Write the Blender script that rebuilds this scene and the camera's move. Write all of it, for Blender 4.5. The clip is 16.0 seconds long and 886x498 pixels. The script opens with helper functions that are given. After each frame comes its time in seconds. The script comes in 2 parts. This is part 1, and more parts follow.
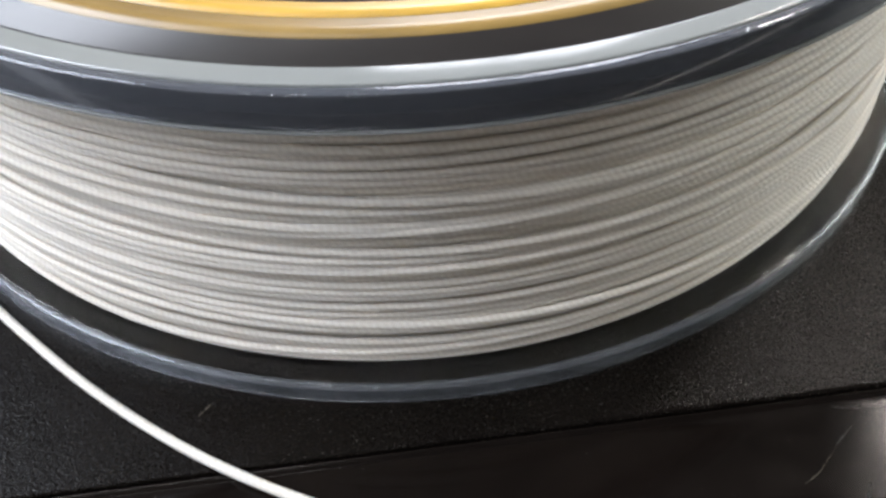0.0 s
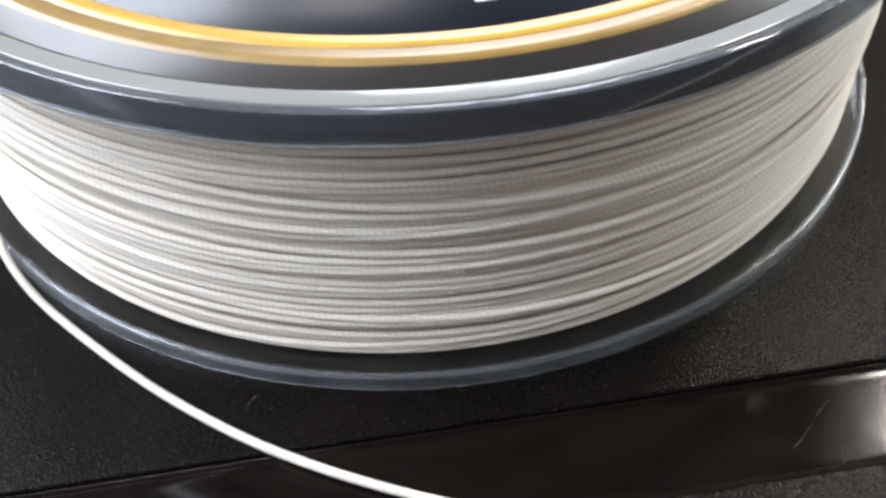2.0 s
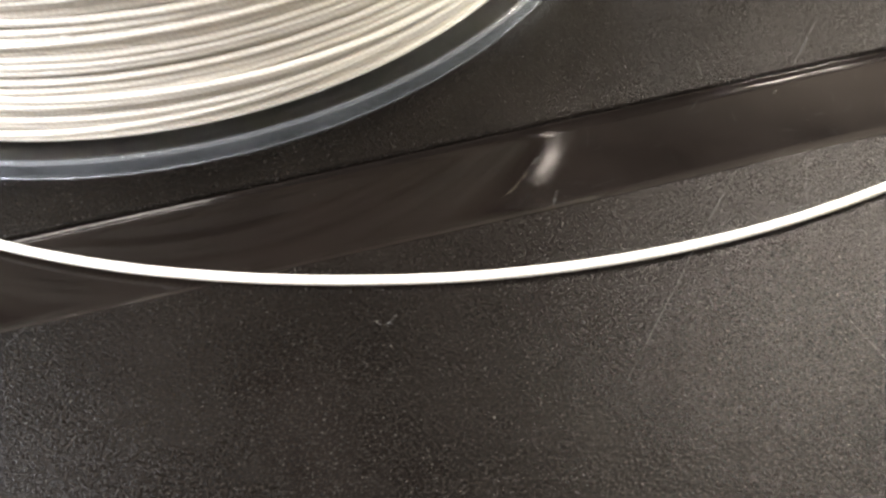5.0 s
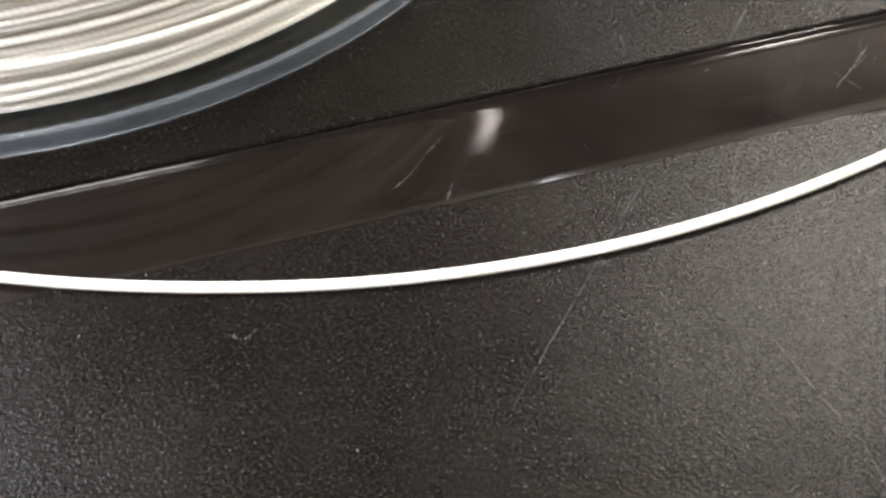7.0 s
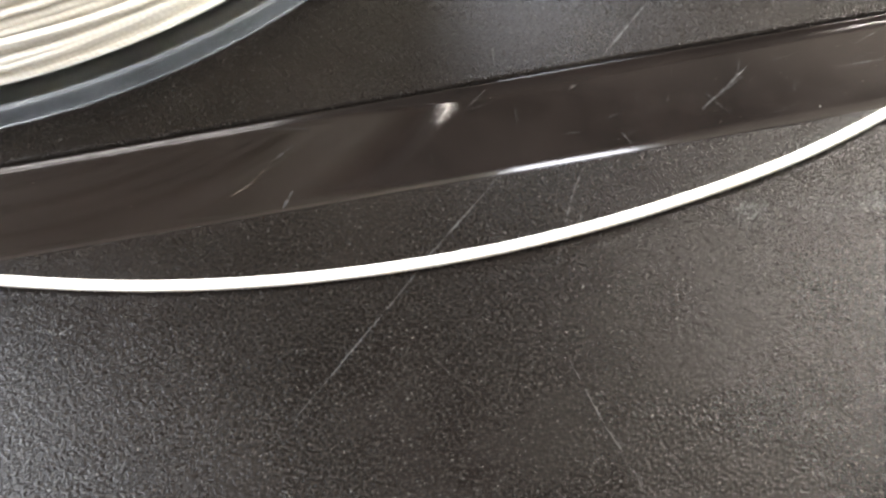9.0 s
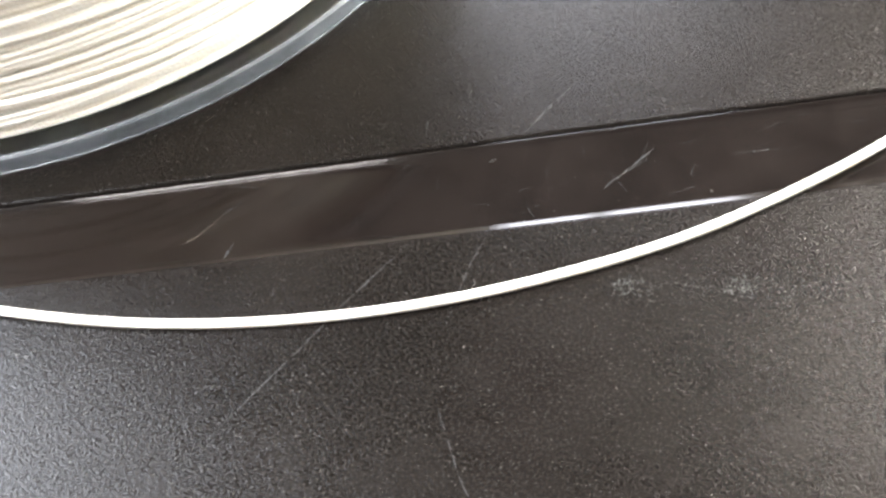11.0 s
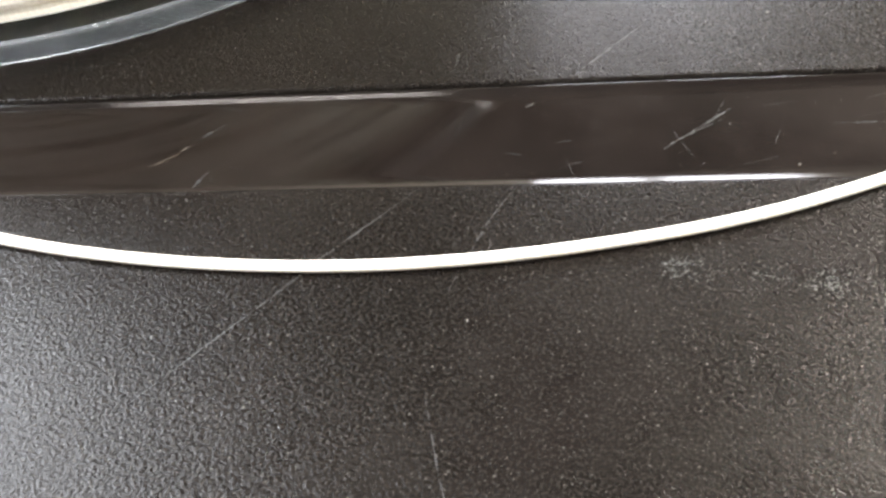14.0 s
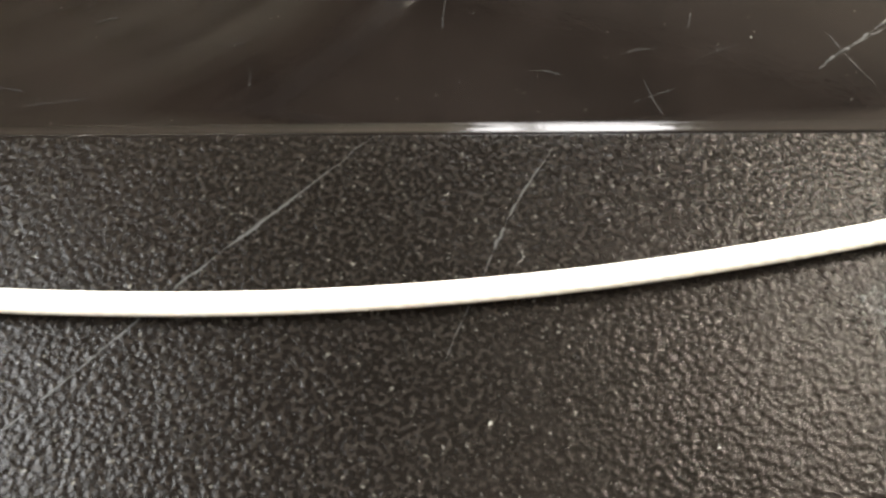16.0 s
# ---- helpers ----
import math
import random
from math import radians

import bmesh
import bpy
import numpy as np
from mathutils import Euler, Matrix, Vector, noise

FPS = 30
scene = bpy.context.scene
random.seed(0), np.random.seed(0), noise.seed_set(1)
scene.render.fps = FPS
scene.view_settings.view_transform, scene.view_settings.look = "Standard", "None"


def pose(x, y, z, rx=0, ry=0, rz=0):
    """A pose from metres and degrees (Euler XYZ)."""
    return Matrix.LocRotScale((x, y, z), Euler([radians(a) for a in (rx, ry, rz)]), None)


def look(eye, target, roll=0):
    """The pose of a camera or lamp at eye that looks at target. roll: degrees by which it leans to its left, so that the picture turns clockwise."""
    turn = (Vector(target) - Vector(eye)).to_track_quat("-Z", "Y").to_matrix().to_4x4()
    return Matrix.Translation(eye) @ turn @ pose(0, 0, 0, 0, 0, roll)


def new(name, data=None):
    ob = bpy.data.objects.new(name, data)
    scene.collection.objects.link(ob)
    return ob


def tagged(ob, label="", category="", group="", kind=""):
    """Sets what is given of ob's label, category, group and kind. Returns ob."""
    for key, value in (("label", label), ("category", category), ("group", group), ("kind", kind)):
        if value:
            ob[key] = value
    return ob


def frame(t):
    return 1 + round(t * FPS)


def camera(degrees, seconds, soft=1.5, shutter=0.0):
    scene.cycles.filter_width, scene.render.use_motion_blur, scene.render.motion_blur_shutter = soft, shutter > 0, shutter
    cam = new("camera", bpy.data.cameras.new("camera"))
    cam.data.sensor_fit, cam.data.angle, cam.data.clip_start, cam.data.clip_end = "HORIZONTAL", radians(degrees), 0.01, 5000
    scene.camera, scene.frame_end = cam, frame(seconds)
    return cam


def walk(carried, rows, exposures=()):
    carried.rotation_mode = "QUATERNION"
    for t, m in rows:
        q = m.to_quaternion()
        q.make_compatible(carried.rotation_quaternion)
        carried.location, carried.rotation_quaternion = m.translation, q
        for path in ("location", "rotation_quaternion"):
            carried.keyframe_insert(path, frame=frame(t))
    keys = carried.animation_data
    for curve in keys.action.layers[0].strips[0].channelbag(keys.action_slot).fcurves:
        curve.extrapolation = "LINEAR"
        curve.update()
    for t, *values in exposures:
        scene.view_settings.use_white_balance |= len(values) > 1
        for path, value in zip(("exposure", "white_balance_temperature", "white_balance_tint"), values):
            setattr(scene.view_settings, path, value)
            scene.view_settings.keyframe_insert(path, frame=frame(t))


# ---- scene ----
cam = camera(49.50, 16.0, soft=3.0)
PATH = [
    (0.0, pose(0.04823, -0.16896, 0.11845, 41.57, 1.18, 12.27)),
    (0.5, pose(0.04634, -0.16999, 0.11986, 41.23, 0.37, 10.97)),
    (1.0, pose(0.04611, -0.17062, 0.12048, 41.54, 0.10, 10.41)),
    (1.5, pose(0.04713, -0.17517, 0.12341, 41.58, 0.80, 10.52)),
    (2.0, pose(0.04640, -0.18400, 0.12852, 43.22, 1.44, 10.83)),
    (2.3, pose(0.04583, -0.19034, 0.12935, 44.28, 2.19, 10.72)),
    (2.5, pose(0.04539, -0.19124, 0.12733, 43.93, 1.83, 10.15)),
    (3.0, pose(0.04378, -0.19553, 0.12310, 42.53, -0.20, 7.29)),
    (3.5, pose(0.0551, -0.1977, 0.1245, 38.82, 0.85, 6.40)),
    (4.0, pose(0.0594, -0.2024, 0.1207, 38.82, 0.14, 5.20)),
    (4.5, pose(0.0705, -0.1993, 0.1175, 37.91, 0.12, 4.37)),
    (5.0, pose(0.0789, -0.1954, 0.1141, 37.15, 0.50, 4.01)),
    (5.2, pose(0.0820, -0.1943, 0.1125, 37.02, 0.89, 3.63)),
    (7.3, pose(0.0976, -0.1786, 0.1032, 34.69, -0.21, 4.34)),
    (7.5, pose(0.1017, -0.1783, 0.1031, 34.72, 0.63, 5.07)),
    (8.0, pose(0.1132, -0.1759, 0.1038, 34.30, 0.98, 6.47)),
    (8.5, pose(0.1214, -0.1735, 0.1055, 34.04, 1.71, 7.80)),
    (9.0, pose(0.1289, -0.1738, 0.1049, 34.49, 3.02, 9.48)),
    (9.5, pose(0.1359, -0.1739, 0.1084, 34.48, 4.20, 11.13)),
    (10.0, pose(0.1522, -0.1763, 0.1216, 35.50, 5.72, 12.82)),
    (10.2, pose(0.1535, -0.1744, 0.1237, 35.01, 5.70, 13.35)),
    (12.3, pose(0.1657, -0.1687, 0.1155, 35.47, 6.98, 19.13)),
    (12.5, pose(0.1657, -0.1735, 0.1149, 35.84, 6.46, 19.63)),
    (13.0, pose(0.1684, -0.1781, 0.1180, 36.47, 6.20, 21.00)),
    (13.5, pose(0.1699, -0.1838, 0.1189, 37.52, 5.99, 22.47)),
    (14.0, pose(0.1574, -0.1597, 0.0938, 36.41, 4.91, 22.07)),
    (14.5, pose(0.1499, -0.1509, 0.0798, 36.49, 3.65, 21.19)),
    (15.0, pose(0.1426, -0.1397, 0.0656, 35.14, 2.39, 20.09)),
    (15.5, pose(0.13732, -0.13097, 0.05575, 32.68, 1.06, 19.07)),
    (16.0, pose(0.13222, -0.12566, 0.05155, 29.89, -1.47, 18.04)),
]
EXPOSURES = [(0.0, -0.68, 6550, 15), (2.3, -0.5, 6550, 15), (3.0, -0.5, 6850, 15), (3.5, -0.15, 7150, 16), (5.0, 0.8, 7150, 16), (7.3, 0.92, 6700, 14),
             (9.0, 1.42, 6750, 14), (12.5, 1.64, 6650, 15), (14.0, 1.5, 6900, 14), (16.0, 1.18, 7350, 12)]
walk(cam, PATH, EXPOSURES)


# ---- light: a dim sky outside, daylight through windows, ceiling lamps, an added south fill ----
world = bpy.data.worlds.new("world")
scene.world = world
world.use_nodes = True
wn = world.node_tree.nodes
sky = wn.new("ShaderNodeTexSky")
sky.sky_type, sky.sun_disc = "NISHITA", False
sky.sun_elevation, sky.sun_rotation = radians(40), radians(200)
world.node_tree.links.new(sky.outputs[0], wn["Background"].inputs[0])
wn["Background"].inputs[1].default_value = 0.1

ROOM_X0, ROOM_X1, ROOM_Y0, ROOM_Y1, FLOOR_Z, CEIL_Z = -1.2, 1.9, -1.9, 2.3, -0.75, 2.45
# ceiling lamps: x, y, width, length, turn, power, colour
LAMPS = [(1.21, 1.58, 0.38, 0.42, 0.0, 52.0, (1.0, 0.95, 0.87)), (-0.32, -0.79, 0.16, 0.88, -70.0, 8.0, (1.0, 0.98, 0.95))]
# windows: wall, from and to along it, sill and head, power, colour
WINDOWS = [("west", -1.2, 0.47, 0.5, 2.3, 160.0, (0.82, 0.91, 1.0)),
           # south: unseen, added as a weak fill for the winding's front
           ("south", -1.1, -0.5, 0.2, 1.5, 1.5, (1.0, 0.97, 0.92)),
           ("east", 0.4, 2.2, 0.15, 1.5, 108.0, (0.93, 1.0, 0.95)),
           ("north", -0.78, 0.05, 0.2, 1.9, 48.0, (0.88, 0.93, 1.0))]


def area_lamp(name, m, w, h, power, color):
    data = bpy.data.lights.new(name, "AREA")
    data.shape, data.size, data.size_y = "RECTANGLE", w, h
    data.energy, data.color = power, color
    ob = new(name, data)
    ob.matrix_world = m
    return ob


WALL_POSE = {"west": lambda u: (ROOM_X0, u, 1, 0), "east": lambda u: (ROOM_X1, u, -1, 0), "south": lambda u: (u, ROOM_Y0, 0, 1), "north": lambda u: (u, ROOM_Y1, 0, -1)}
for side, u0, u1, z0, z1, power, tint in WINDOWS:
    x, y, nx, ny = WALL_POSE[side]((u0 + u1) / 2)
    zc = (z0 + z1) / 2
    area_lamp("window_daylight", look((x - 0.02 * nx, y - 0.02 * ny, zc), (x + nx, y + ny, zc)), u1 - u0, z1 - z0, power, tint)
for lx, ly, lw, ll, spin, power, tint in LAMPS:
    area_lamp("ceiling_lamp_glow", pose(lx, ly, CEIL_Z - 0.075, 0, 0, spin), lw - 0.04, ll - 0.04, power, tint)


# ---- materials ----
def material(name, color=(0.5, 0.5, 0.5), rough=0.5, metal=0.0, spec=0.5, coat=0.0):
    mat = bpy.data.materials.new(name)
    mat.use_nodes = True
    p = mat.node_tree.nodes["Principled BSDF"]
    p.inputs["Base Color"].default_value = (*color, 1)
    p.inputs["Roughness"].default_value = rough
    p.inputs["Metallic"].default_value = metal
    p.inputs["Specular IOR Level"].default_value = spec
    p.inputs["Coat Weight"].default_value = coat
    return mat, mat.node_tree.nodes, mat.node_tree.links, p


def node(nodes, kind, **inputs):
    n = nodes.new(kind)
    for key, value in inputs.items():
        n.inputs[key.replace("_", " ")].default_value = value
    return n


def ramp(nodes, links, source, stops):
    r = nodes.new("ShaderNodeValToRGB")
    while len(r.color_ramp.elements) < len(stops):
        r.color_ramp.elements.new(0.5)
    for e, (pos, col) in zip(r.color_ramp.elements, stops):
        e.position, e.color = pos, (*col, 1)
    links.new(source, r.inputs[0])
    return r


def grained_plastic():
    """Black-brown moulded plastic with a fine leather grain, dusty and faintly smudged."""
    mat, n, l, p = material("grained_plastic", (0.02, 0.018, 0.016), 0.18, spec=0.12)
    tc = n.new("ShaderNodeTexCoord")
    cells = node(n, "ShaderNodeTexVoronoi", Scale=2500.0, Randomness=1.0)
    cells.feature = "SMOOTH_F1"
    cells.inputs["Smoothness"].default_value = 0.6
    grain = node(n, "ShaderNodeTexNoise", Scale=2650.0, Detail=3.0, Roughness=0.55)
    big = node(n, "ShaderNodeTexNoise", Scale=38.0, Detail=5.0, Roughness=0.65)
    dust = node(n, "ShaderNodeTexNoise", Scale=2600.0, Detail=1.0)
    for t in (cells, grain, big, dust):
        l.new(tc.outputs["Object"], t.inputs["Vector"])
    height = node(n, "ShaderNodeMath")
    height.operation = "MULTIPLY_ADD"
    height.inputs[1].default_value = 0.9
    l.new(cells.outputs["Distance"], height.inputs[0])
    l.new(grain.outputs["Fac"], height.inputs[2])
    bump = node(n, "ShaderNodeBump", Strength=1.0, Distance=0.00006)
    l.new(height.outputs[0], bump.inputs["Height"])
    l.new(bump.outputs[0], p.inputs["Normal"])
    tone = ramp(n, l, big.outputs["Fac"], [(0.3, (0.0028, 0.0021, 0.0017)), (0.7, (0.0056, 0.0043, 0.0035))])
    speck = ramp(n, l, dust.outputs["Fac"], [(0.67, (0, 0, 0)), (0.78, (0.06, 0.058, 0.052))])
    # glints on the grain's high spots, painted as paler base colour
    glint_fleck = ramp(n, l, grain.outputs["Fac"], [(0.50, (0, 0, 0)), (0.70, (0.013, 0.0111, 0.0096))])
    patchy = n.new("ShaderNodeMix")
    patchy.data_type, patchy.blend_type = "RGBA", "ADD"
    patchy.inputs[0].default_value = 1.0
    l.new(tone.outputs[0], patchy.inputs[6])
    l.new(glint_fleck.outputs[0], patchy.inputs[7])
    mix = n.new("ShaderNodeMix")
    mix.data_type, mix.blend_type = "RGBA", "ADD"
    mix.inputs[0].default_value = 1.0
    l.new(patchy.outputs[2], mix.inputs[6])
    l.new(speck.outputs[0], mix.inputs[7])
    l.new(mix.outputs[2], p.inputs["Base Color"])
    rr = ramp(n, l, big.outputs["Fac"], [(0.25, (0.19, 0.19, 0.19)), (0.75, (0.25, 0.25, 0.25))])
    l.new(rr.outputs[0], p.inputs["Roughness"])
    return mat


def gloss_plastic():
    """Smooth dark brown-black plastic with a hazy, slightly scuffed polish."""
    mat, n, l, p = material("gloss_plastic", (0.016, 0.0125, 0.011), 0.1, spec=0.32)
    tc = n.new("ShaderNodeTexCoord")
    haze = node(n, "ShaderNodeTexNoise", Scale=70.0, Detail=6.0, Roughness=0.7)
    wave = node(n, "ShaderNodeTexNoise", Scale=45.0, Detail=1.0)
    fine = node(n, "ShaderNodeTexNoise", Scale=1800.0, Detail=2.0)
    for t in (haze, wave, fine):
        l.new(tc.outputs["Object"], t.inputs["Vector"])
    rr = ramp(n, l, haze.outputs["Fac"], [(0.3, (0.05, 0.05, 0.05)), (0.75, (0.14, 0.14, 0.14))])
    l.new(rr.outputs[0], p.inputs["Roughness"])
    tone = ramp(n, l, haze.outputs["Fac"], [(0.35, (0.0046, 0.0033, 0.0028)), (0.8, (0.0095, 0.0069, 0.0058))])
    l.new(tone.outputs[0], p.inputs["Base Color"])
    b1 = node(n, "ShaderNodeBump", Strength=0.25, Distance=0.00025)
    l.new(wave.outputs["Fac"], b1.inputs["Height"])
    b2 = node(n, "ShaderNodeBump", Strength=0.25, Distance=0.00002)
    l.new(fine.outputs["Fac"], b2.inputs["Height"])
    l.new(b1.outputs[0], b2.inputs["Normal"])
    l.new(b2.outputs[0], p.inputs["Normal"])
    return mat


def cord_fibre():
    """Off-white twisted cord; U runs along it in twists, V once round it."""
    mat, n, l, p = material("cord_fibre", (0.8, 0.785, 0.74), 0.75, spec=0.15)
    uv = n.new("ShaderNodeUVMap")
    uv.uv_map = "twist"
    sep = n.new("ShaderNodeSeparateXYZ")
    l.new(uv.outputs[0], sep.inputs[0])
    ply = n.new("ShaderNodeMath")
    ply.operation = "MULTIPLY_ADD"
    ply.inputs[1].default_value = 2.0
    l.new(sep.outputs[1], ply.inputs[0])
    l.new(sep.outputs[0], ply.inputs[2])
    turn = n.new("ShaderNodeMath")
    turn.operation = "MULTIPLY"
    turn.inputs[1].default_value = 2 * math.pi
    l.new(ply.outputs[0], turn.inputs[0])
    sine = n.new("ShaderNodeMath")
    sine.operation = "SINE"
    l.new(turn.outputs[0], sine.inputs[0])
    tc = n.new("ShaderNodeTexCoord")
    fuzz = node(n, "ShaderNodeTexNoise", Scale=3500.0, Detail=3.0)
    stain = node(n, "ShaderNodeTexNoise", Scale=30.0, Detail=4.0)
    l.new(tc.outputs["Object"], fuzz.inputs["Vector"])
    l.new(tc.outputs["Object"], stain.inputs["Vector"])
    h = n.new("ShaderNodeMath")
    h.operation = "MULTIPLY_ADD"
    h.inputs[1].default_value = 0.5
    l.new(sine.outputs[0], h.inputs[0])
    l.new(fuzz.outputs["Fac"], h.inputs[2])
    bump = node(n, "ShaderNodeBump", Strength=0.42, Distance=0.00017)
    l.new(h.outputs[0], bump.inputs["Height"])
    l.new(bump.outputs[0], p.inputs["Normal"])
    p.inputs["Subsurface Weight"].default_value, p.inputs["Subsurface Scale"].default_value = 0.35, 0.0009
    p.inputs["Subsurface Radius"].default_value = (1.0, 0.95, 0.88)
    tone = ramp(n, l, stain.outputs["Fac"], [(0.3, (0.86, 0.80, 0.715)), (0.7, (0.90, 0.855, 0.78))])
    # shade between the twisted strands, painted as slightly darker colour
    valley_shade = ramp(n, l, h.outputs[0], [(0.1, (0.94, 0.93, 0.92)), (0.75, (1.0, 1.0, 1.0))])
    shaded_tone = n.new("ShaderNodeMix")
    shaded_tone.data_type, shaded_tone.blend_type = "RGBA", "MULTIPLY"
    shaded_tone.inputs[0].default_value = 1.0
    l.new(tone.outputs[0], shaded_tone.inputs[6])
    l.new(valley_shade.outputs[0], shaded_tone.inputs[7])
    l.new(shaded_tone.outputs[2], p.inputs["Base Color"])
    return mat


def clear_plastic():
    mat, n, l, p = material("clear_plastic", (0.90, 0.93, 0.96), 0.04, spec=0.5)
    p.inputs["Transmission Weight"].default_value = 1.0
    p.inputs["IOR"].default_value = 1.53
    tc = n.new("ShaderNodeTexCoord")
    haze = node(n, "ShaderNodeTexNoise", Scale=60.0, Detail=4.0)
    l.new(tc.outputs["Object"], haze.inputs["Vector"])
    rr = ramp(n, l, haze.outputs["Fac"], [(0.3, (0.03, 0.03, 0.03)), (0.8, (0.16, 0.16, 0.16))])
    l.new(rr.outputs[0], p.inputs["Roughness"])
    return mat


def printed(name, color, rough, metal=0.0):
    mat, n, l, p = material(name, color, rough, metal)
    tc = n.new("ShaderNodeTexCoord")
    t = node(n, "ShaderNodeTexNoise", Scale=120.0, Detail=4.0)
    l.new(tc.outputs["Object"], t.inputs["Vector"])
    lo, hi = [tuple(c * k for c in color) for k in (0.88, 1.1)]
    r = ramp(n, l, t.outputs["Fac"], [(0.3, lo), (0.7, hi)])
    l.new(r.outputs[0], p.inputs["Base Color"])
    return mat


def laminated(mat):
    """A clear gloss film over a print."""
    p = mat.node_tree.nodes["Principled BSDF"]
    p.inputs["Coat Weight"].default_value, p.inputs["Coat Roughness"].default_value = 0.8, 0.3
    return mat


def plaster(name, color):
    mat, n, l, p = material(name, color, 0.85, spec=0.2)
    tc = n.new("ShaderNodeTexCoord")
    t = node(n, "ShaderNodeTexNoise", Scale=9.0, Detail=6.0)
    l.new(tc.outputs["Object"], t.inputs["Vector"])
    lo, hi = [tuple(c * k for c in color) for k in (0.93, 1.05)]
    r = ramp(n, l, t.outputs["Fac"], [(0.3, lo), (0.7, hi)])
    l.new(r.outputs[0], p.inputs["Base Color"])
    return mat


GRAIN, GLOSS, CORD, CLEAR = grained_plastic(), gloss_plastic(), cord_fibre(), clear_plastic()
RIM = clear_plastic()
RIM.name = "rim_plastic"
rp = RIM.node_tree.nodes["Principled BSDF"]
for e, v in zip([x for x in RIM.node_tree.nodes if x.bl_idname == "ShaderNodeValToRGB"][0].color_ramp.elements, (0.1, 0.3)):
    e.color = (v, v, v, 1)
rp.inputs["Base Color"].default_value, rp.inputs["Transmission Weight"].default_value = (0.46, 0.49, 0.53, 1), 0.9
rp.inputs["Coat Weight"].default_value, rp.inputs["Coat Roughness"].default_value = 0.12, 0.08
# clear rim as well; its dark, unlit look is put into the colour
RIM_DARK = RIM.copy()
RIM_DARK.name = "smoky_rim_plastic"
RIM_DARK.node_tree.nodes["Principled BSDF"].inputs["Base Color"].default_value = (0.24, 0.26, 0.30, 1)
RIM_DARK.node_tree.nodes["Principled BSDF"].inputs["Transmission Weight"].default_value = 0.65
RIM_DARK.node_tree.nodes["Principled BSDF"].inputs["Coat Weight"].default_value = 0.7
for e, v in zip([x for x in RIM_DARK.node_tree.nodes if x.bl_idname == "ShaderNodeValToRGB"][0].color_ramp.elements, (0.03, 0.1)):
    e.color = (v, v, v, 1)
# pale colour stands for cord and light seen through the clear rim
RIM_PALE = RIM.copy()
RIM_PALE.name = "milky_rim_plastic"
RIM_PALE.node_tree.nodes["Principled BSDF"].inputs["Base Color"].default_value = (0.42, 0.44, 0.43, 1)
RIM_PALE.node_tree.nodes["Principled BSDF"].inputs["Transmission Weight"].default_value = 0.35
RIM_PALE.node_tree.nodes["Principled BSDF"].inputs["Coat Weight"].default_value = 0.7
# reflection of the gold ring in the clear flange, painted as a colour
TAN = laminated(printed("tan_reflection", (0.34, 0.215, 0.06), 0.35))
GOLD = laminated(printed("gold_print", (0.72, 0.43, 0.07), 0.3))
NAVY = laminated(printed("navy_print", (0.012, 0.016, 0.028), 0.3))
CHARCOAL = laminated(printed("charcoal_print", (0.04, 0.035, 0.033), 0.3))
PALE = printed("pale_print", (0.6, 0.6, 0.6), 0.5)
SCUFF = printed("scuff", (0.085, 0.082, 0.076), 0.7)
SCUFF_FAINT = printed("scuff_faint", (0.0095, 0.009, 0.0083), 0.6)
SCUFF_WARM = printed("scuff_warm", (0.10, 0.082, 0.058), 0.7)
DUST = printed("dust", (0.15, 0.145, 0.13), 0.9)
CHALK = printed("chalk", (0.055, 0.056, 0.052), 0.9)
HUB = printed("hub_grey", (0.35, 0.34, 0.33), 0.5)
WALL, CEIL, FLOOR = plaster("wall_paint", (0.2, 0.182, 0.16)), plaster("ceiling_paint", (0.075, 0.071, 0.065)), plaster("floor_finish", (0.16, 0.13, 0.10))
WHITE = printed("white_lacquer", (0.75, 0.75, 0.74), 0.4)
DIFFUSER = bpy.data.materials.new("lamp_diffuser")
DIFFUSER.use_nodes = True
dp = DIFFUSER.node_tree.nodes["Principled BSDF"]
dp.inputs["Emission Color"].default_value, dp.inputs["Emission Strength"].default_value = (1.0, 0.95, 0.87, 1), 3.0


# ---- mesh helpers ----
def empty(name, at=(0, 0, 0)):
    ob = new(name)
    ob.location = at
    return ob


def mesh_object(name, me, mat, parent=None, label="", smooth=True):
    me.materials.append(mat)
    if smooth:
        me.polygons.foreach_set("use_smooth", [True] * len(me.polygons))
    ob = new(name, me)
    if parent is not None:
        ob.parent = parent
    return tagged(ob, label=label)


def part(name, bm, mat, parent=None, label="", smooth=False):
    me = bpy.data.meshes.new(name)
    bm.to_mesh(me)
    bm.free()
    return mesh_object(name, me, mat, parent, label, smooth)


def box(bm, x0, x1, y0, y1, z0, z1, bevel=0.0):
    made = bmesh.ops.create_cube(bm, size=1.0)["verts"]
    for v in made:
        v.co = Vector(((x0 + x1) / 2 + v.co.x * (x1 - x0), (y0 + y1) / 2 + v.co.y * (y1 - y0), (z0 + z1) / 2 + v.co.z * (z1 - z0)))
    if bevel:
        edges = list({e for v in made for e in v.link_edges})
        bmesh.ops.bevel(bm, geom=edges, offset=bevel, segments=2, profile=0.5, affect="EDGES")


def boxed(name, mat, parent, *dims, bevel=0.0, label=""):
    bm = bmesh.new()
    box(bm, *dims, bevel=bevel)
    return part(name, bm, mat, parent, label)


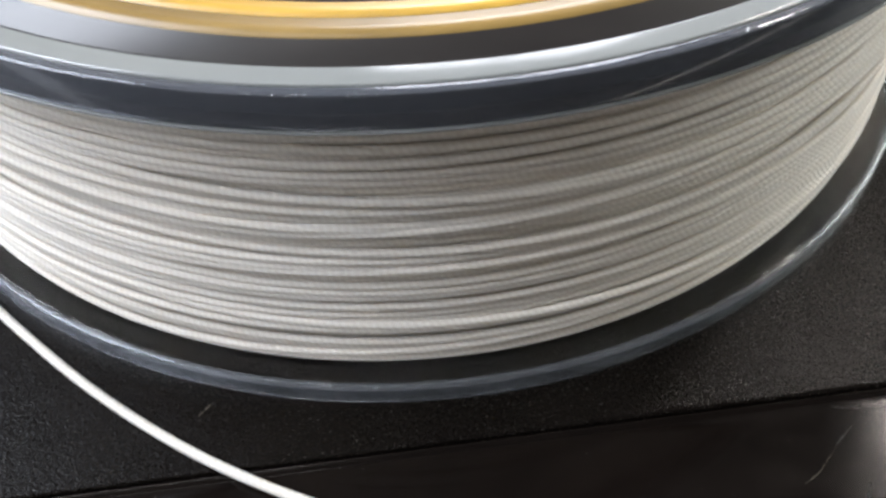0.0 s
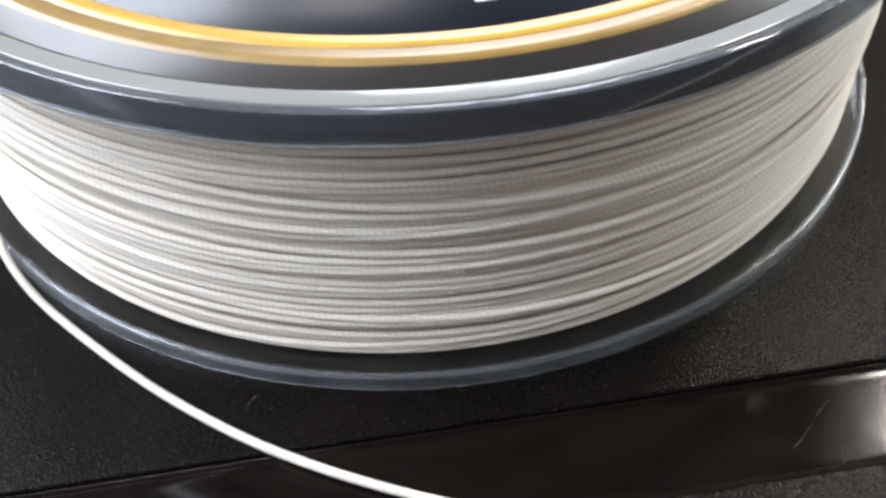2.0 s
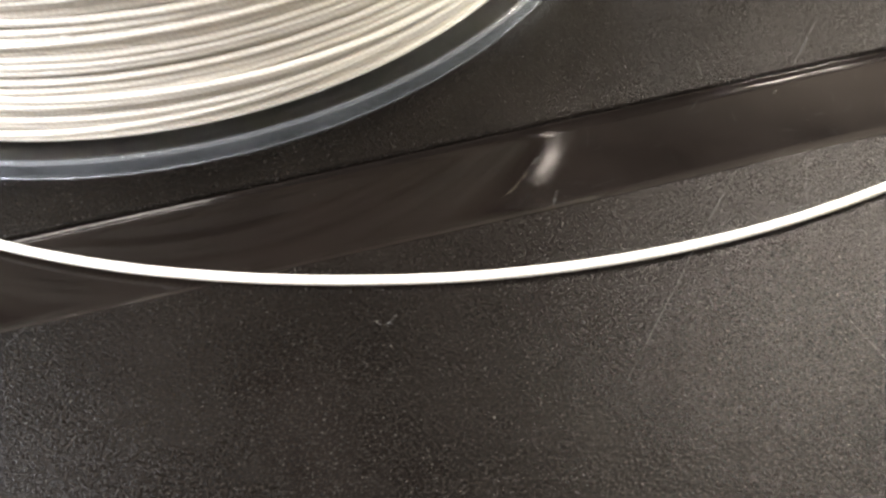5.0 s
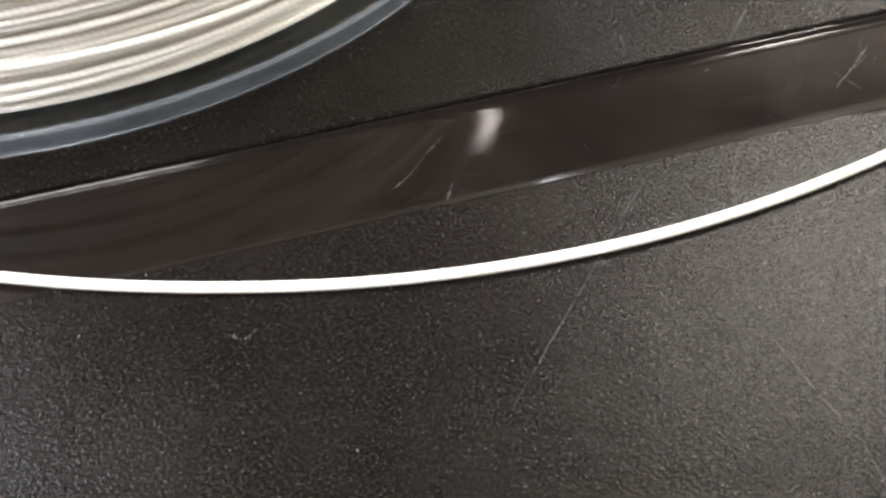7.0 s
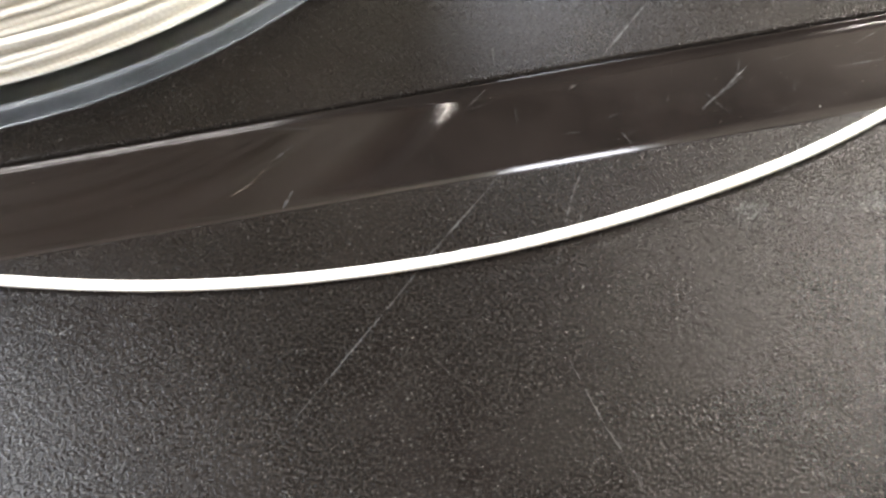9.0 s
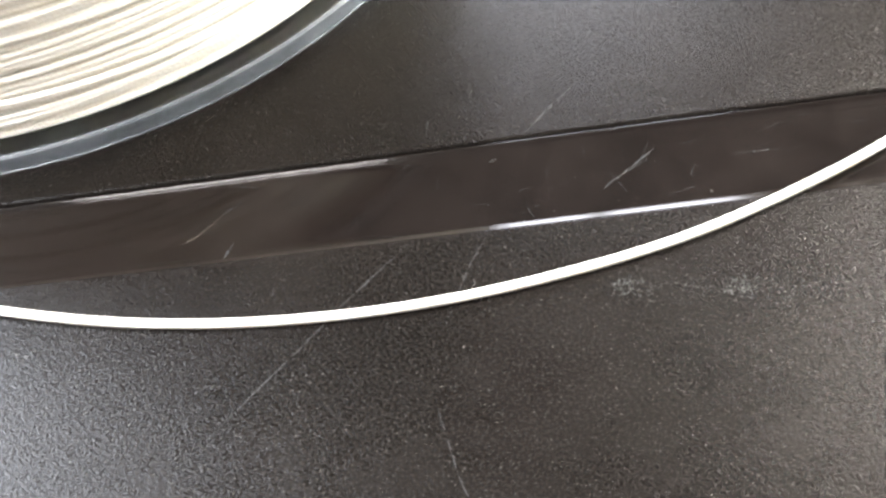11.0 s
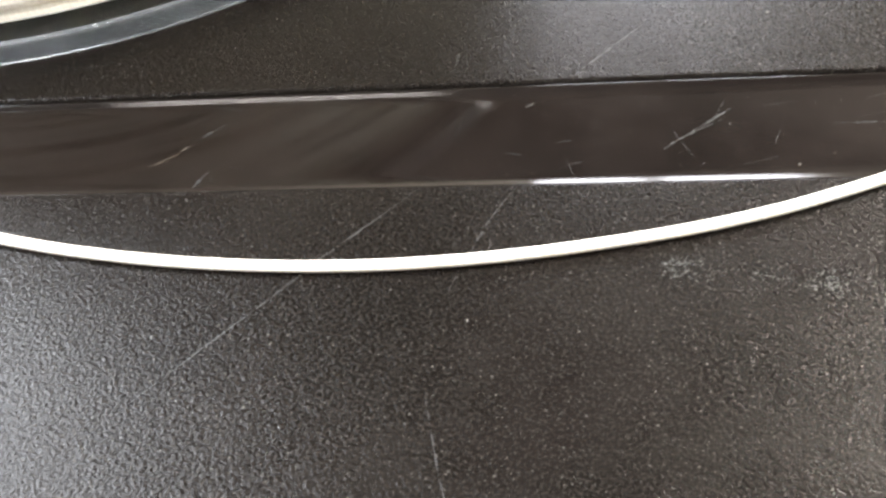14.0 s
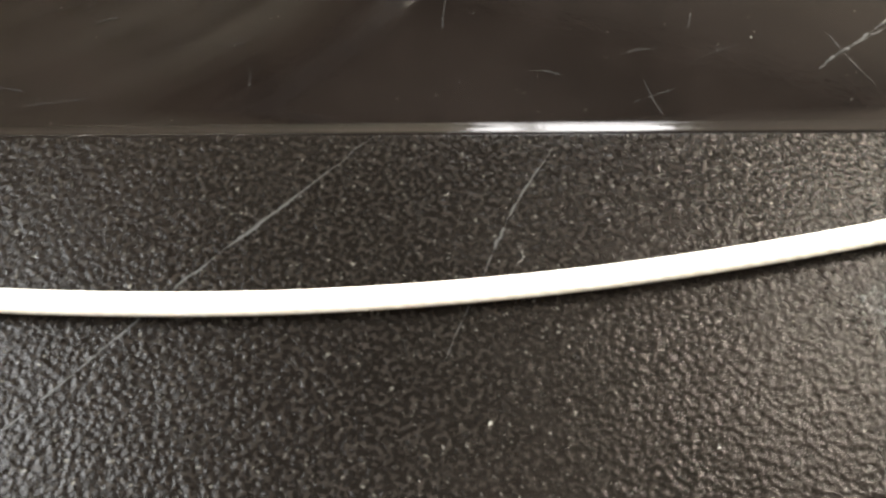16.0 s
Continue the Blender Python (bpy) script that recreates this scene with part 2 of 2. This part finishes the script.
def lathe(name, profile, mat, parent, label="", segments=360):
    """A closed profile of (r, z) turned round the z axis."""
    k = len(profile)
    a = np.linspace(0, 2 * math.pi, segments, endpoint=False)
    r, z = np.array(profile).T
    pts = np.stack([np.outer(np.cos(a), r), np.outer(np.sin(a), r), np.tile(z, (segments, 1))], 2).reshape(-1, 3)
    faces = [(i * k + j, (i + 1) % segments * k + j, (i + 1) % segments * k + (j + 1) % k, i * k + (j + 1) % k) for i in range(segments) for j in range(k)]
    me = bpy.data.meshes.new(name)
    me.from_pydata(pts.tolist(), [], faces)
    return mesh_object(name, me, mat, parent, label)


def rounded(points, radius, steps=4):
    """Rounds the corners of a closed (r, z) profile."""
    out = []
    n = len(points)
    for i in range(n):
        a, b, c = (Vector(points[j % n]) for j in (i - 1, i, i + 1))
        u, w = (a - b), (c - b)
        d = min(radius, u.length * 0.45, w.length * 0.45)
        p, q = b + u.normalized() * d, b + w.normalized() * d
        for s in range(steps + 1):
            t = s / steps
            out.append(tuple(p * (1 - t) ** 2 + b * 2 * t * (1 - t) + q * t * t))
    return out


TWIST = 0.00105


def tube(name, pts, radius, sides, mat, parent=None, label="", closed=False):
    """A round cord along pts, with U in twists along it and V round it. radius: one number or one for each point."""
    pts = np.asarray(pts, float)
    n = len(pts)
    tang = np.gradient(pts, axis=0)
    tang /= np.linalg.norm(tang, axis=1)[:, None]
    side = np.cross(tang, (0, 0, 1.0))
    side /= np.linalg.norm(side, axis=1)[:, None]
    up = np.cross(side, tang)
    a = np.linspace(0, 2 * math.pi, sides, endpoint=False)
    rad = np.broadcast_to(np.asarray(radius, float), (n,))[:, None, None]
    ring = pts[:, None, :] + rad * (side[:, None, :] * np.cos(a)[None, :, None] + up[:, None, :] * np.sin(a)[None, :, None])
    step = np.linalg.norm(np.diff(pts, axis=0), axis=1)
    run = np.concatenate([[0], np.cumsum(step)]) / TWIST
    faces, uvs = [], []
    for i in range(n - 1):
        for j in range(sides):
            k = (j + 1) % sides
            faces.append((i * sides + j, i * sides + k, (i + 1) * sides + k, (i + 1) * sides + j))
            uvs += [run[i], j / sides, run[i], (j + 1) / sides, run[i + 1], (j + 1) / sides, run[i + 1], j / sides]
    me = bpy.data.meshes.new(name)
    ends = [tuple(range(sides - 1, -1, -1)), tuple((n - 1) * sides + j for j in range(sides))]
    me.from_pydata(ring.reshape(-1, 3).tolist(), [], faces + ends)
    layer = me.uv_layers.new(name="twist")
    layer.data.foreach_set("uv", uvs + [0.0, 0.0] * (2 * sides))
    return mesh_object(name, me, mat, parent, label)


def spline(knots, count):
    """Catmull-Rom points through the knots."""
    k = np.array([knots[0], *knots, knots[-1]], float)
    k[0], k[-1] = 2 * k[1] - k[2], 2 * k[-2] - k[-3]
    t = np.linspace(0, len(knots) - 1 - 1e-9, count)
    i = t.astype(int)
    u = (t - i)[:, None]
    p0, p1, p2, p3 = k[i], k[i + 1], k[i + 2], k[i + 3]
    return 0.5 * (2 * p1 + (p2 - p0) * u + (2 * p0 - 5 * p1 + 4 * p2 - p3) * u ** 2 + (3 * p1 - p0 - 3 * p2 + p3) * u ** 3)


# ---- room ----
W = 0.12


def structure(name, *dims, mat=WALL, label=""):
    return tagged(boxed(name, mat, None, *dims), label=label, category=name.split("_")[0], kind="structure")


structure("floor", ROOM_X0 - W, ROOM_X1 + W, ROOM_Y0 - W, ROOM_Y1 + W, FLOOR_Z - W, FLOOR_Z, mat=FLOOR, label="dark brown room floor")
structure("ceiling", ROOM_X0 - W, ROOM_X1 + W, ROOM_Y0 - W, ROOM_Y1 + W, CEIL_Z, CEIL_Z + W, mat=CEIL, label="dark grey plain ceiling")
for side in ("west", "east", "south", "north"):
    across = side in ("south", "north")
    at, hi = (ROOM_X0 - W, ROOM_X1 + W) if across else (ROOM_Y0, ROOM_Y1)
    pieces = []
    for u0, u1, z0, z1 in sorted(w[1:5] for w in WINDOWS if w[0] == side):
        pieces += [(at, u0, FLOOR_Z, CEIL_Z), (u0, u1, FLOOR_Z, z0), (u0, u1, z1, CEIL_Z)]
        at = u1
    pieces.append((at, hi, FLOOR_Z, CEIL_Z))
    d0, d1 = {"west": (ROOM_X0 - W, ROOM_X0), "east": (ROOM_X1, ROOM_X1 + W), "south": (ROOM_Y0 - W, ROOM_Y0), "north": (ROOM_Y1, ROOM_Y1 + W)}[side]
    bm = bmesh.new()
    for a0, a1, h0, h1 in pieces:
        box(bm, *((a0, a1, d0, d1) if across else (d0, d1, a0, a1)), h0, h1)
    tagged(part("wall_" + side, bm, WALL), label="plain beige wall with window openings", category="wall", kind="structure")
for i, (side, u0, u1, z0, z1, power, tint) in enumerate(WINDOWS):
    x, y, nx, ny = WALL_POSE[side](u0)
    window = tagged(empty("window_%d" % (i + 1), (x, y, z0)), label="white framed window letting in daylight", category="window", kind="structure")
    ww, wh = u1 - u0, z1 - z0
    for a0, a1, h0, h1 in ((0, 0.05, 0, wh), (ww - 0.05, ww, 0, wh), (ww / 2 - 0.025, ww / 2 + 0.025, 0.05, wh - 0.05), (0.05, ww - 0.05, 0, 0.05), (0.05, ww - 0.05, wh - 0.05, wh)):
        if nx:
            boxed("window_frame", WHITE, window, min(0, 0.05 * nx), max(0, 0.05 * nx), a0, a1, h0, h1, bevel=0.004)
        else:
            boxed("window_frame", WHITE, window, a0, a1, min(0, 0.05 * ny), max(0, 0.05 * ny), h0, h1, bevel=0.004)

for lx, ly, lw, ll, spin, power, tint in LAMPS:
    ceiling_lamp = tagged(empty("ceiling_lamp", (lx, ly, CEIL_Z)), label="white rectangular ceiling lamp, switched on", category="lamp", group="ceiling lamps")
    ceiling_lamp.rotation_euler.z = radians(spin)
    bm = bmesh.new()
    for dims in ((-lw / 2, lw / 2, -ll / 2, -ll / 2 + 0.02), (-lw / 2, lw / 2, ll / 2 - 0.02, ll / 2),
                 (-lw / 2, -lw / 2 + 0.02, -ll / 2 + 0.02, ll / 2 - 0.02), (lw / 2 - 0.02, lw / 2, -ll / 2 + 0.02, ll / 2 - 0.02)):
        box(bm, *dims, -0.07, 0.0)
    part("housing", bm, WHITE, ceiling_lamp)
    boxed("diffuser", DIFFUSER, ceiling_lamp, -lw / 2 + 0.02, lw / 2 - 0.02, -ll / 2 + 0.02, ll / 2 - 0.02, -0.06, -0.05, label="glowing opal diffuser")

# ---- table with a grained top and an inlaid gloss strip ----
STRIP_A, STRIP_B = (0.3652, -0.1139), (0.3558, -0.1319)   # back and front edge: slope, y at x = 0
TX0, TX1, TY0, TY1, TOP_T = -0.62, 0.78, -0.62, 0.58, 0.022


def edge_y(line, x):
    return line[0] * x + line[1]


def panel(name, corners, mat, parent, label, bevel=0.0004):
    bm = bmesh.new()
    low = [bm.verts.new((x, y, -TOP_T)) for x, y in corners]
    top = [bm.verts.new((x, y, 0.0)) for x, y in corners]
    bm.faces.new(top)
    bm.faces.new(low[::-1])
    n = len(corners)
    for i in range(n):
        bm.faces.new((low[i], low[(i + 1) % n], top[(i + 1) % n], top[i]))
    bmesh.ops.bevel(bm, geom=[e for e in bm.edges if all(v.co.z > -1e-6 for v in e.verts)], offset=bevel, segments=3, profile=0.5, affect="EDGES")
    return part(name, bm, mat, parent, label)


table = tagged(empty("table", (0, 0, FLOOR_Z)), label="black table with grained plastic top and a glossy inlaid strip", category="table")
table_up = Matrix.Translation((0, 0, -FLOOR_Z))
GAP = 0.0004
back = panel("back_panel", [(TX0, edge_y(STRIP_A, TX0) + GAP), (TX1, edge_y(STRIP_A, TX1) + GAP), (TX1, TY1), (TX0, TY1)], GRAIN, table, "grained black-brown plastic panel", 0.0005)
front = panel("front_panel", [(TX0, TY0), (TX1, TY0), (TX1, edge_y(STRIP_B, TX1)), (TX0, edge_y(STRIP_B, TX0))], GRAIN, table, "grained black-brown plastic panel", 0.0002)
bm = bmesh.new()
SECTION = [(0.0, -0.004), (0.0, -0.0010), (0.004, -0.00025), (0.012, -0.00008), (0.018, -0.00004), (0.022, -0.00005), (0.027, -0.00009), (0.040, -0.00019), (0.053, -0.00033), (0.064, -0.00048), (0.07, -0.0005), (0.15, -0.0005), (0.5, -0.0005),
           (0.86, -0.0005), (0.93, -0.0005), (0.9345, -0.00049), (0.946, -0.00027), (0.95, -0.00026), (0.965, -0.0002), (0.982, -0.00009), (0.994, -0.00002), (1.0, -0.00003), (1.0, -0.004)]
ends = []
for x in np.linspace(TX0, TX1, 57):
    ya, yb = edge_y(STRIP_A, x), edge_y(STRIP_B, x)
    ends.append([bm.verts.new((x, ya + (yb - ya) * f, z)) for f, z in SECTION])
for a, b in zip(ends, ends[1:]):
    for j in range(len(SECTION) - 1):
        bm.faces.new((a[j], a[j + 1], b[j + 1], b[j]))
    bm.faces.new((a[-1], a[0], b[0], b[-1]))
bm.faces.new(ends[0])
bm.faces.new(ends[-1][::-1])
bmesh.ops.recalc_face_normals(bm, faces=bm.faces)
strip = part("inlaid_strip", bm, GLOSS, table, "smooth glossy dark brown strip", smooth=True)
bed = boxed("sub_top", GRAIN, table, TX0, TX1, TY0, TY1, -TOP_T - 0.012, -TOP_T - 0.0002)
for ob in (back, front, strip, bed):
    ob.location.z = -FLOOR_Z
for x in (TX0 + 0.03, TX1 - 0.08):
    for y in (TY0 + 0.03, TY1 - 0.08):
        boxed("leg", GRAIN, table, x, x + 0.05, y, y + 0.05, 0.0, -FLOOR_Z - TOP_T - 0.012, bevel=0.003)


# ---- scratches, scuffs and dust on the table top ----
def scratch(knots, width, mat, lift=0.00003, waver=0.00003):
    """A thin tapered ribbon along knots (x, y in mm) just above the top."""
    pts = spline([(x / 1000, y / 1000, lift) for x, y in knots], 120)
    rng = np.random.default_rng(int(abs(knots[0][0] * 31 + knots[0][1] * 7)))
    pts[:, :2] += np.repeat(rng.normal(0, waver, (30, 2)), 4, 0)
    d = np.gradient(spline([(x, y, 0) for x, y in knots], 120), axis=0)
    s = np.stack([-d[:, 1], d[:, 0], 0 * d[:, 0]], 1)
    s /= np.linalg.norm(s, axis=1)[:, None]
    patchy = np.convolve(np.repeat(rng.uniform(-0.25, 1.0, 40), 3), np.ones(5) / 5, "same")
    w = width / 2 * np.sin(np.linspace(0.1, math.pi - 0.1, 120)) ** 0.5 * np.clip(patchy, 0.03, 1) * rng.uniform(0.8, 1.0, 120)
    a, b = pts + s * w[:, None], pts - s * w[:, None]
    me = bpy.data.meshes.new("scratch")
    me.from_pydata(np.concatenate([a, b]).tolist(), [], [(i + 120, i + 121, i + 1, i) for i in range(119)])
    ob = mesh_object("scratch", me, mat, table)
    ob.location.z = -FLOOR_Z
    return ob


ON_STRIP = -0.00046
scratch([(136.3, -51.9), (133, -58.5), (129.5, -65.9)], 0.00045, SCUFF_FAINT)
scratch([(117.4, -90.1), (114, -97), (110.5, -103.6), (107, -111.5), (103.7, -118.3), (98, -130.3)], 0.00032, SCUFF_FAINT)
scratch([(128.8, -87.4), (127.6, -93), (127.2, -97.7), (126.7, -104.2)], 0.00025, SCUFF_FAINT)
scratch([(129.6, -117.7), (134, -125), (138.7, -132), (141, -140)], 0.00028, SCUFF_FAINT)
scratch([(128.6, -95.3), (129.2, -96), (128.9, -96.7)], 0.00012, SCUFF)
scratch([(66.2, -121.3), (64.8, -123), (62.8, -122.6)], 0.00022, SCUFF)
scratch([(113.0, -65.4), (113.7, -69.2)], 0.0005, SCUFF_FAINT)
scratch([(-4.2, -105.2), (-3.6, -104), (-3.0, -102.6)], 0.0005, SCUFF_WARM)
scratch([(12.1, -130.5), (14.4, -126.3)], 0.0003, SCUFF_FAINT)
scratch([(84.6, -91.8), (83.4, -94.0), (82.2, -96.2), (80.4, -98.2)], 0.00022, SCUFF_WARM, ON_STRIP)
scratch([(87.0, -87.6), (85.8, -89.5), (84.6, -91.4)], 0.0005, SCUFF_FAINT, ON_STRIP)
scratch([(88.9, -96.0), (88.3, -99.4)], 0.0007, SCUFF_FAINT, ON_STRIP)
scratch([(151.4, -64.4), (148.3, -69), (144.9, -74.1)], 0.00045, SCUFF_FAINT, ON_STRIP)
scratch([(150.7, -66.8), (147, -71), (145.2, -73.4)], 0.0004, SCUFF_FAINT, ON_STRIP)
scratch([(164.1, -63.3), (171.3, -60.7)], 0.0003, SCUFF_FAINT, ON_STRIP)
scratch([(84.2, -85.1), (88.8, -84.6)], 0.0003, SCUFF_FAINT, ON_STRIP)
scratch([(125.4, -72.2), (126.3, -71.3)], 0.0004, SCUFF, ON_STRIP)

rng = random.Random(5)
for _ in range(34):                                         # fine wipe marks on the gloss strip
    x = rng.choice((rng.uniform(0.075, 0.135), rng.uniform(0.135, 0.215)))
    y = edge_y(STRIP_B, x) + rng.uniform(0.15, 0.9) * (edge_y(STRIP_A, x) - edge_y(STRIP_B, x))
    a, ln = rng.choice((rng.gauss(0.5, 0.35), rng.gauss(2.0, 0.4))), rng.uniform(0.7, 2.8)
    dx, dy, bend = ln * math.cos(a), ln * math.sin(a), rng.uniform(-0.15, 0.15) * ln
    scratch([(x * 1000 - dx, y * 1000 - dy), (x * 1000 - bend * math.sin(a), y * 1000 + bend * math.cos(a)), (x * 1000 + dx, y * 1000 + dy)], rng.uniform(0.00008, 0.00018), SCUFF_FAINT, ON_STRIP, 0.00002)


def stuff(name, pieces, mat, label, category):
    """Tiny irregular grains (x, y, z, size) joined into one uncountable scatter."""
    verts, faces = [], []
    for x, y, z, s in pieces:
        k = len(verts)
        a = rng.uniform(0, math.pi)
        e, f = s * rng.uniform(0.6, 1.6), s * rng.uniform(0.4, 0.9)
        for dx, dy, dz in ((e, 0, 0), (0, f, 0), (-e, 0, 0), (0, -f, 0), (0, 0, s * 0.5)):
            verts.append((x + dx * math.cos(a) - dy * math.sin(a), y + dx * math.sin(a) + dy * math.cos(a), z + dz))
        faces += [(k, k + 1, k + 4), (k + 1, k + 2, k + 4), (k + 2, k + 3, k + 4), (k + 3, k, k + 4)]
    me = bpy.data.meshes.new(name)
    me.from_pydata(verts, [], faces)
    ob = mesh_object(name, me, mat, None, smooth=False)
    return tagged(ob, label=label, category=category, kind="stuff")


grains = []
for _ in range(4200):
    x, y = rng.uniform(-0.1, 0.24), rng.uniform(-0.2, 0.0)
    if math.hypot(x, y) < 0.102:
        continue
    on = edge_y(STRIP_B, x) < y < edge_y(STRIP_A, x)
    grains.append((x, y, -0.00049 if on else 0.00001, rng.uniform(0.00003, 0.00008) if rng.random() < 0.95 else rng.uniform(0.00008, 0.00015)))
stuff("dust", grains, DUST, "pale dust specks scattered over the black table top", "dust")
chalk = []
for _ in range(420):
    t = rng.random()
    spread = rng.gauss(0, 1) * (0.0008 + 0.0009 * rng.random())
    x = 0.1495 + 0.036 * t
    if rng.random() < 0.4:
        x = rng.choice((0.1515, 0.1675)) + rng.gauss(0, 0.0011)
    chalk.append((x, -0.0921 + 0.0062 * (x - 0.1505) / 0.0334 + spread, 0.00002, rng.uniform(0.00006, 0.00016)))
stuff("chalky_smear", chalk, CHALK, "pale chalky smear on the grained table top", "smear")

# ---- spool ----
R, RW = 0.1, 0.0957
CORD_R = 0.00066
spool = tagged(empty("cord_spool"), label="clear plastic spool wound full of off-white twisted cord", category="spool")
bottom = lathe("bottom_flange", rounded([(0.026, 0.0005), (0.0987, 0.0005), (0.0987, 0.0029), (0.026, 0.0029)], 0.0003), CLEAR, spool, "clear plastic flange disc")
lathe("rim", rounded([(0.0988, 0.0), (R, 0.0), (R, 0.0034), (0.0994, 0.0039), (0.0988, 0.0036)], 0.0004), RIM, bottom, "grey translucent rim with a thin bright top edge")
top = lathe("top_flange", rounded([(0.026, 0.0540), (0.0951, 0.0540), (0.0951, 0.0562), (0.026, 0.0562)], 0.0003), CLEAR, spool, "clear plastic flange disc")
lathe("rim", rounded([(0.0986, 0.0519), (R, 0.0519), (R, 0.0569), (0.0986, 0.0569)], 0.0004), RIM_DARK, top, "glossy clear outer rim, its dark look put into the colour")
lathe("rim_top", rounded([(0.0952, 0.0535), (0.0985, 0.0535), (0.0985, 0.0570), (0.0955, 0.0570), (0.0952, 0.0566)], 0.0004), RIM_PALE, top, "clear rim shoulder, coloured pale for the white cord beneath")
# not a moulded part: pale ring added for light refracted along the edge
lathe("rim_lip", rounded([(0.0988, 0.0515), (0.1001, 0.0515), (0.1001, 0.05185), (0.0988, 0.05185)], 0.00012), RIM_PALE, top, "added pale ring painting the bright line under the rim")
for ob in (bottom, top, *bottom.children):
    ob.visible_shadow = False
lathe("hub", [(0.026, 0.0027), (0.03, 0.0027), (0.03, 0.0527), (0.026, 0.0527)], HUB, spool, "grey hub tube", 96)
label = lathe("label", [(0.03, 0.05625), (0.0950, 0.05625), (0.0950, 0.0568), (0.03, 0.0568)], CHARCOAL, spool, "round charcoal, gold and navy printed label")
lathe("tan_ring", [(0.0868, 0.05681), (0.0905, 0.05681), (0.0905, 0.05684), (0.0868, 0.05684)], TAN, label, "dull tan ring, painted reflection of the gold ring")
lathe("gold_ring", [(0.0837, 0.05681), (0.0867, 0.05681), (0.0867, 0.05684), (0.0837, 0.05684)], GOLD, label, "gold printed ring")
lathe("navy_centre", [(0.0301, 0.05681), (0.0836, 0.05681), (0.0836, 0.05684), (0.0301, 0.05684)], NAVY, label, "navy printed centre")

for a, w in ((-68, 0.003), (-65.5, 0.002), (-63.5, 0.0025), (-61, 0.003)):
    bar = boxed("print_bar", PALE, label, -w / 2, w / 2, -0.0009, 0.0009, 0.05685, 0.05688)
    bar.matrix_local = Matrix.Rotation(radians(a + 90), 4, "Z") @ Matrix.Translation((0, -0.0768, 0))

winding = part("winding", bmesh.new(), CORD, spool, "off-white twisted cord wound in uneven layers")
lathe("core_layer", [(0.031, 0.0028), (0.0926, 0.0044), (0.0926, 0.0522), (0.031, 0.0531)], CORD, winding, segments=180)
Z0, Z1 = 0.0037, 0.0531
SEAM = math.pi / 2
rs = np.random.default_rng(11)


def turn(z_of, r_of, a0=0.0, a1=2 * math.pi, count=420, sides=8):
    a = np.linspace(a0, a1, count)
    r, z = r_of(a), z_of(a)
    th = a + SEAM
    return tube("cord_turn", np.stack([r * np.cos(th), r * np.sin(th), z], 1), CORD_R, sides, CORD, winding)


def slow(scale, waves=(1, 2, 3)):
    ph, am = rs.uniform(0, 2 * math.pi, len(waves)), rs.normal(0, 1, len(waves))
    return lambda a: scale * sum(k * np.sin(w * a + p) for k, w, p in zip(am, waves, ph)) / len(waves)


PITCH = 2 * CORD_R * 1.03
rows = int((Z1 - Z0 - 2 * CORD_R) / PITCH)
for i in range(rows + 1):                                   # even layer below
    z = Z0 + CORD_R + i * PITCH
    turn(lambda a: z + 0 * a, lambda a: 0.0934 + 0 * a, count=300, sides=6)
z = Z0 + CORD_R * 1.1
while z < Z1 - CORD_R * 1.2:                                # uneven outer layer, in bunches of one to three turns
    bunch = int(rs.choice((1, 2, 3), p=(0.55, 0.38, 0.07)))
    bz, br = slow(0.0012), slow(0.0004)
    for k in range(bunch):
        if z > Z1 - CORD_R * 1.2:
            break
        dz, dr = slow(0.00025), slow(0.0003)
        base, zz = 0.0946 + rs.uniform(-0.0002, 0.0003), z
        edge = min(1.0, max(0.0, (z - Z0 - CORD_R) / 0.006), (Z1 - z) / 0.006)
        turn(lambda a: np.clip(zz + edge * (bz(a) + dz(a)), Z0 + CORD_R, Z1 - CORD_R), lambda a: np.minimum(base + br(a) + dr(a), RW - CORD_R))
        z += 2 * CORD_R * rs.uniform(0.92, 1.06)
    z += rs.choice((0.0004, 0.0008, 0.0013), p=(0.3, 0.4, 0.3))
for z in (0.0513, 0.0525):
    turn(lambda a: z + 0 * a, lambda a: 0.0962 + 0 * a)
for i in range(9):                                          # crossing turns that dive under the others
    za, zb = rs.uniform(Z0 + 0.004, Z1 - 0.004), rs.uniform(-0.012, 0.012)
    mid, span = rs.uniform(1.8, 4.6), rs.uniform(0.8, 1.7)
    turn(lambda a: np.clip(za + zb * (a - mid) / 2, Z0 + CORD_R, Z1 - CORD_R), lambda a: 0.0951 - 0.0016 * np.minimum(1, np.abs((a - mid) / span)) ** 3,
         mid - span, mid + span, 260)

# ---- loose end of the cord, lying round the spool ----
loose = [
    (-95.0, 12, 10.8), (-95.2, -6, 10.4), (-91.5, -27, 9.6), (-83.4, -47.6, 8.4), (-75.8, -58.8, 7.4), (-67.6, -71.2, 6.5), (-56.8, -83.2, 5.4), (-49.6, -89.4, 3.4),
    (-40, -94.8, 1.0), (-20, -104.7, 0.85), (0, -111.8, 0.85), (20, -115.6, 0.85), (40, -116.9, 0.85), (60, -116.3, 0.85), (80, -114.0, 0.85), (100, -109.5, 0.85), (120, -102.7, 0.85), (140, -93.2, 0.85), (160, -80.9, 0.85), (180, -64.2, 0.85), (192, -51, 0.85), (203, -33, 0.85), (211, -10, 0.85), (215, 15, 0.85), (214, 45, 0.85),
]
end = tube("loose_cord", spline([(x / 1000, y / 1000, z / 1000) for x, y, z in loose], 1100), 0.00071, 16, CORD)
tagged(end, label="loose off-white cord trailing from the spool across the table", category="cord")
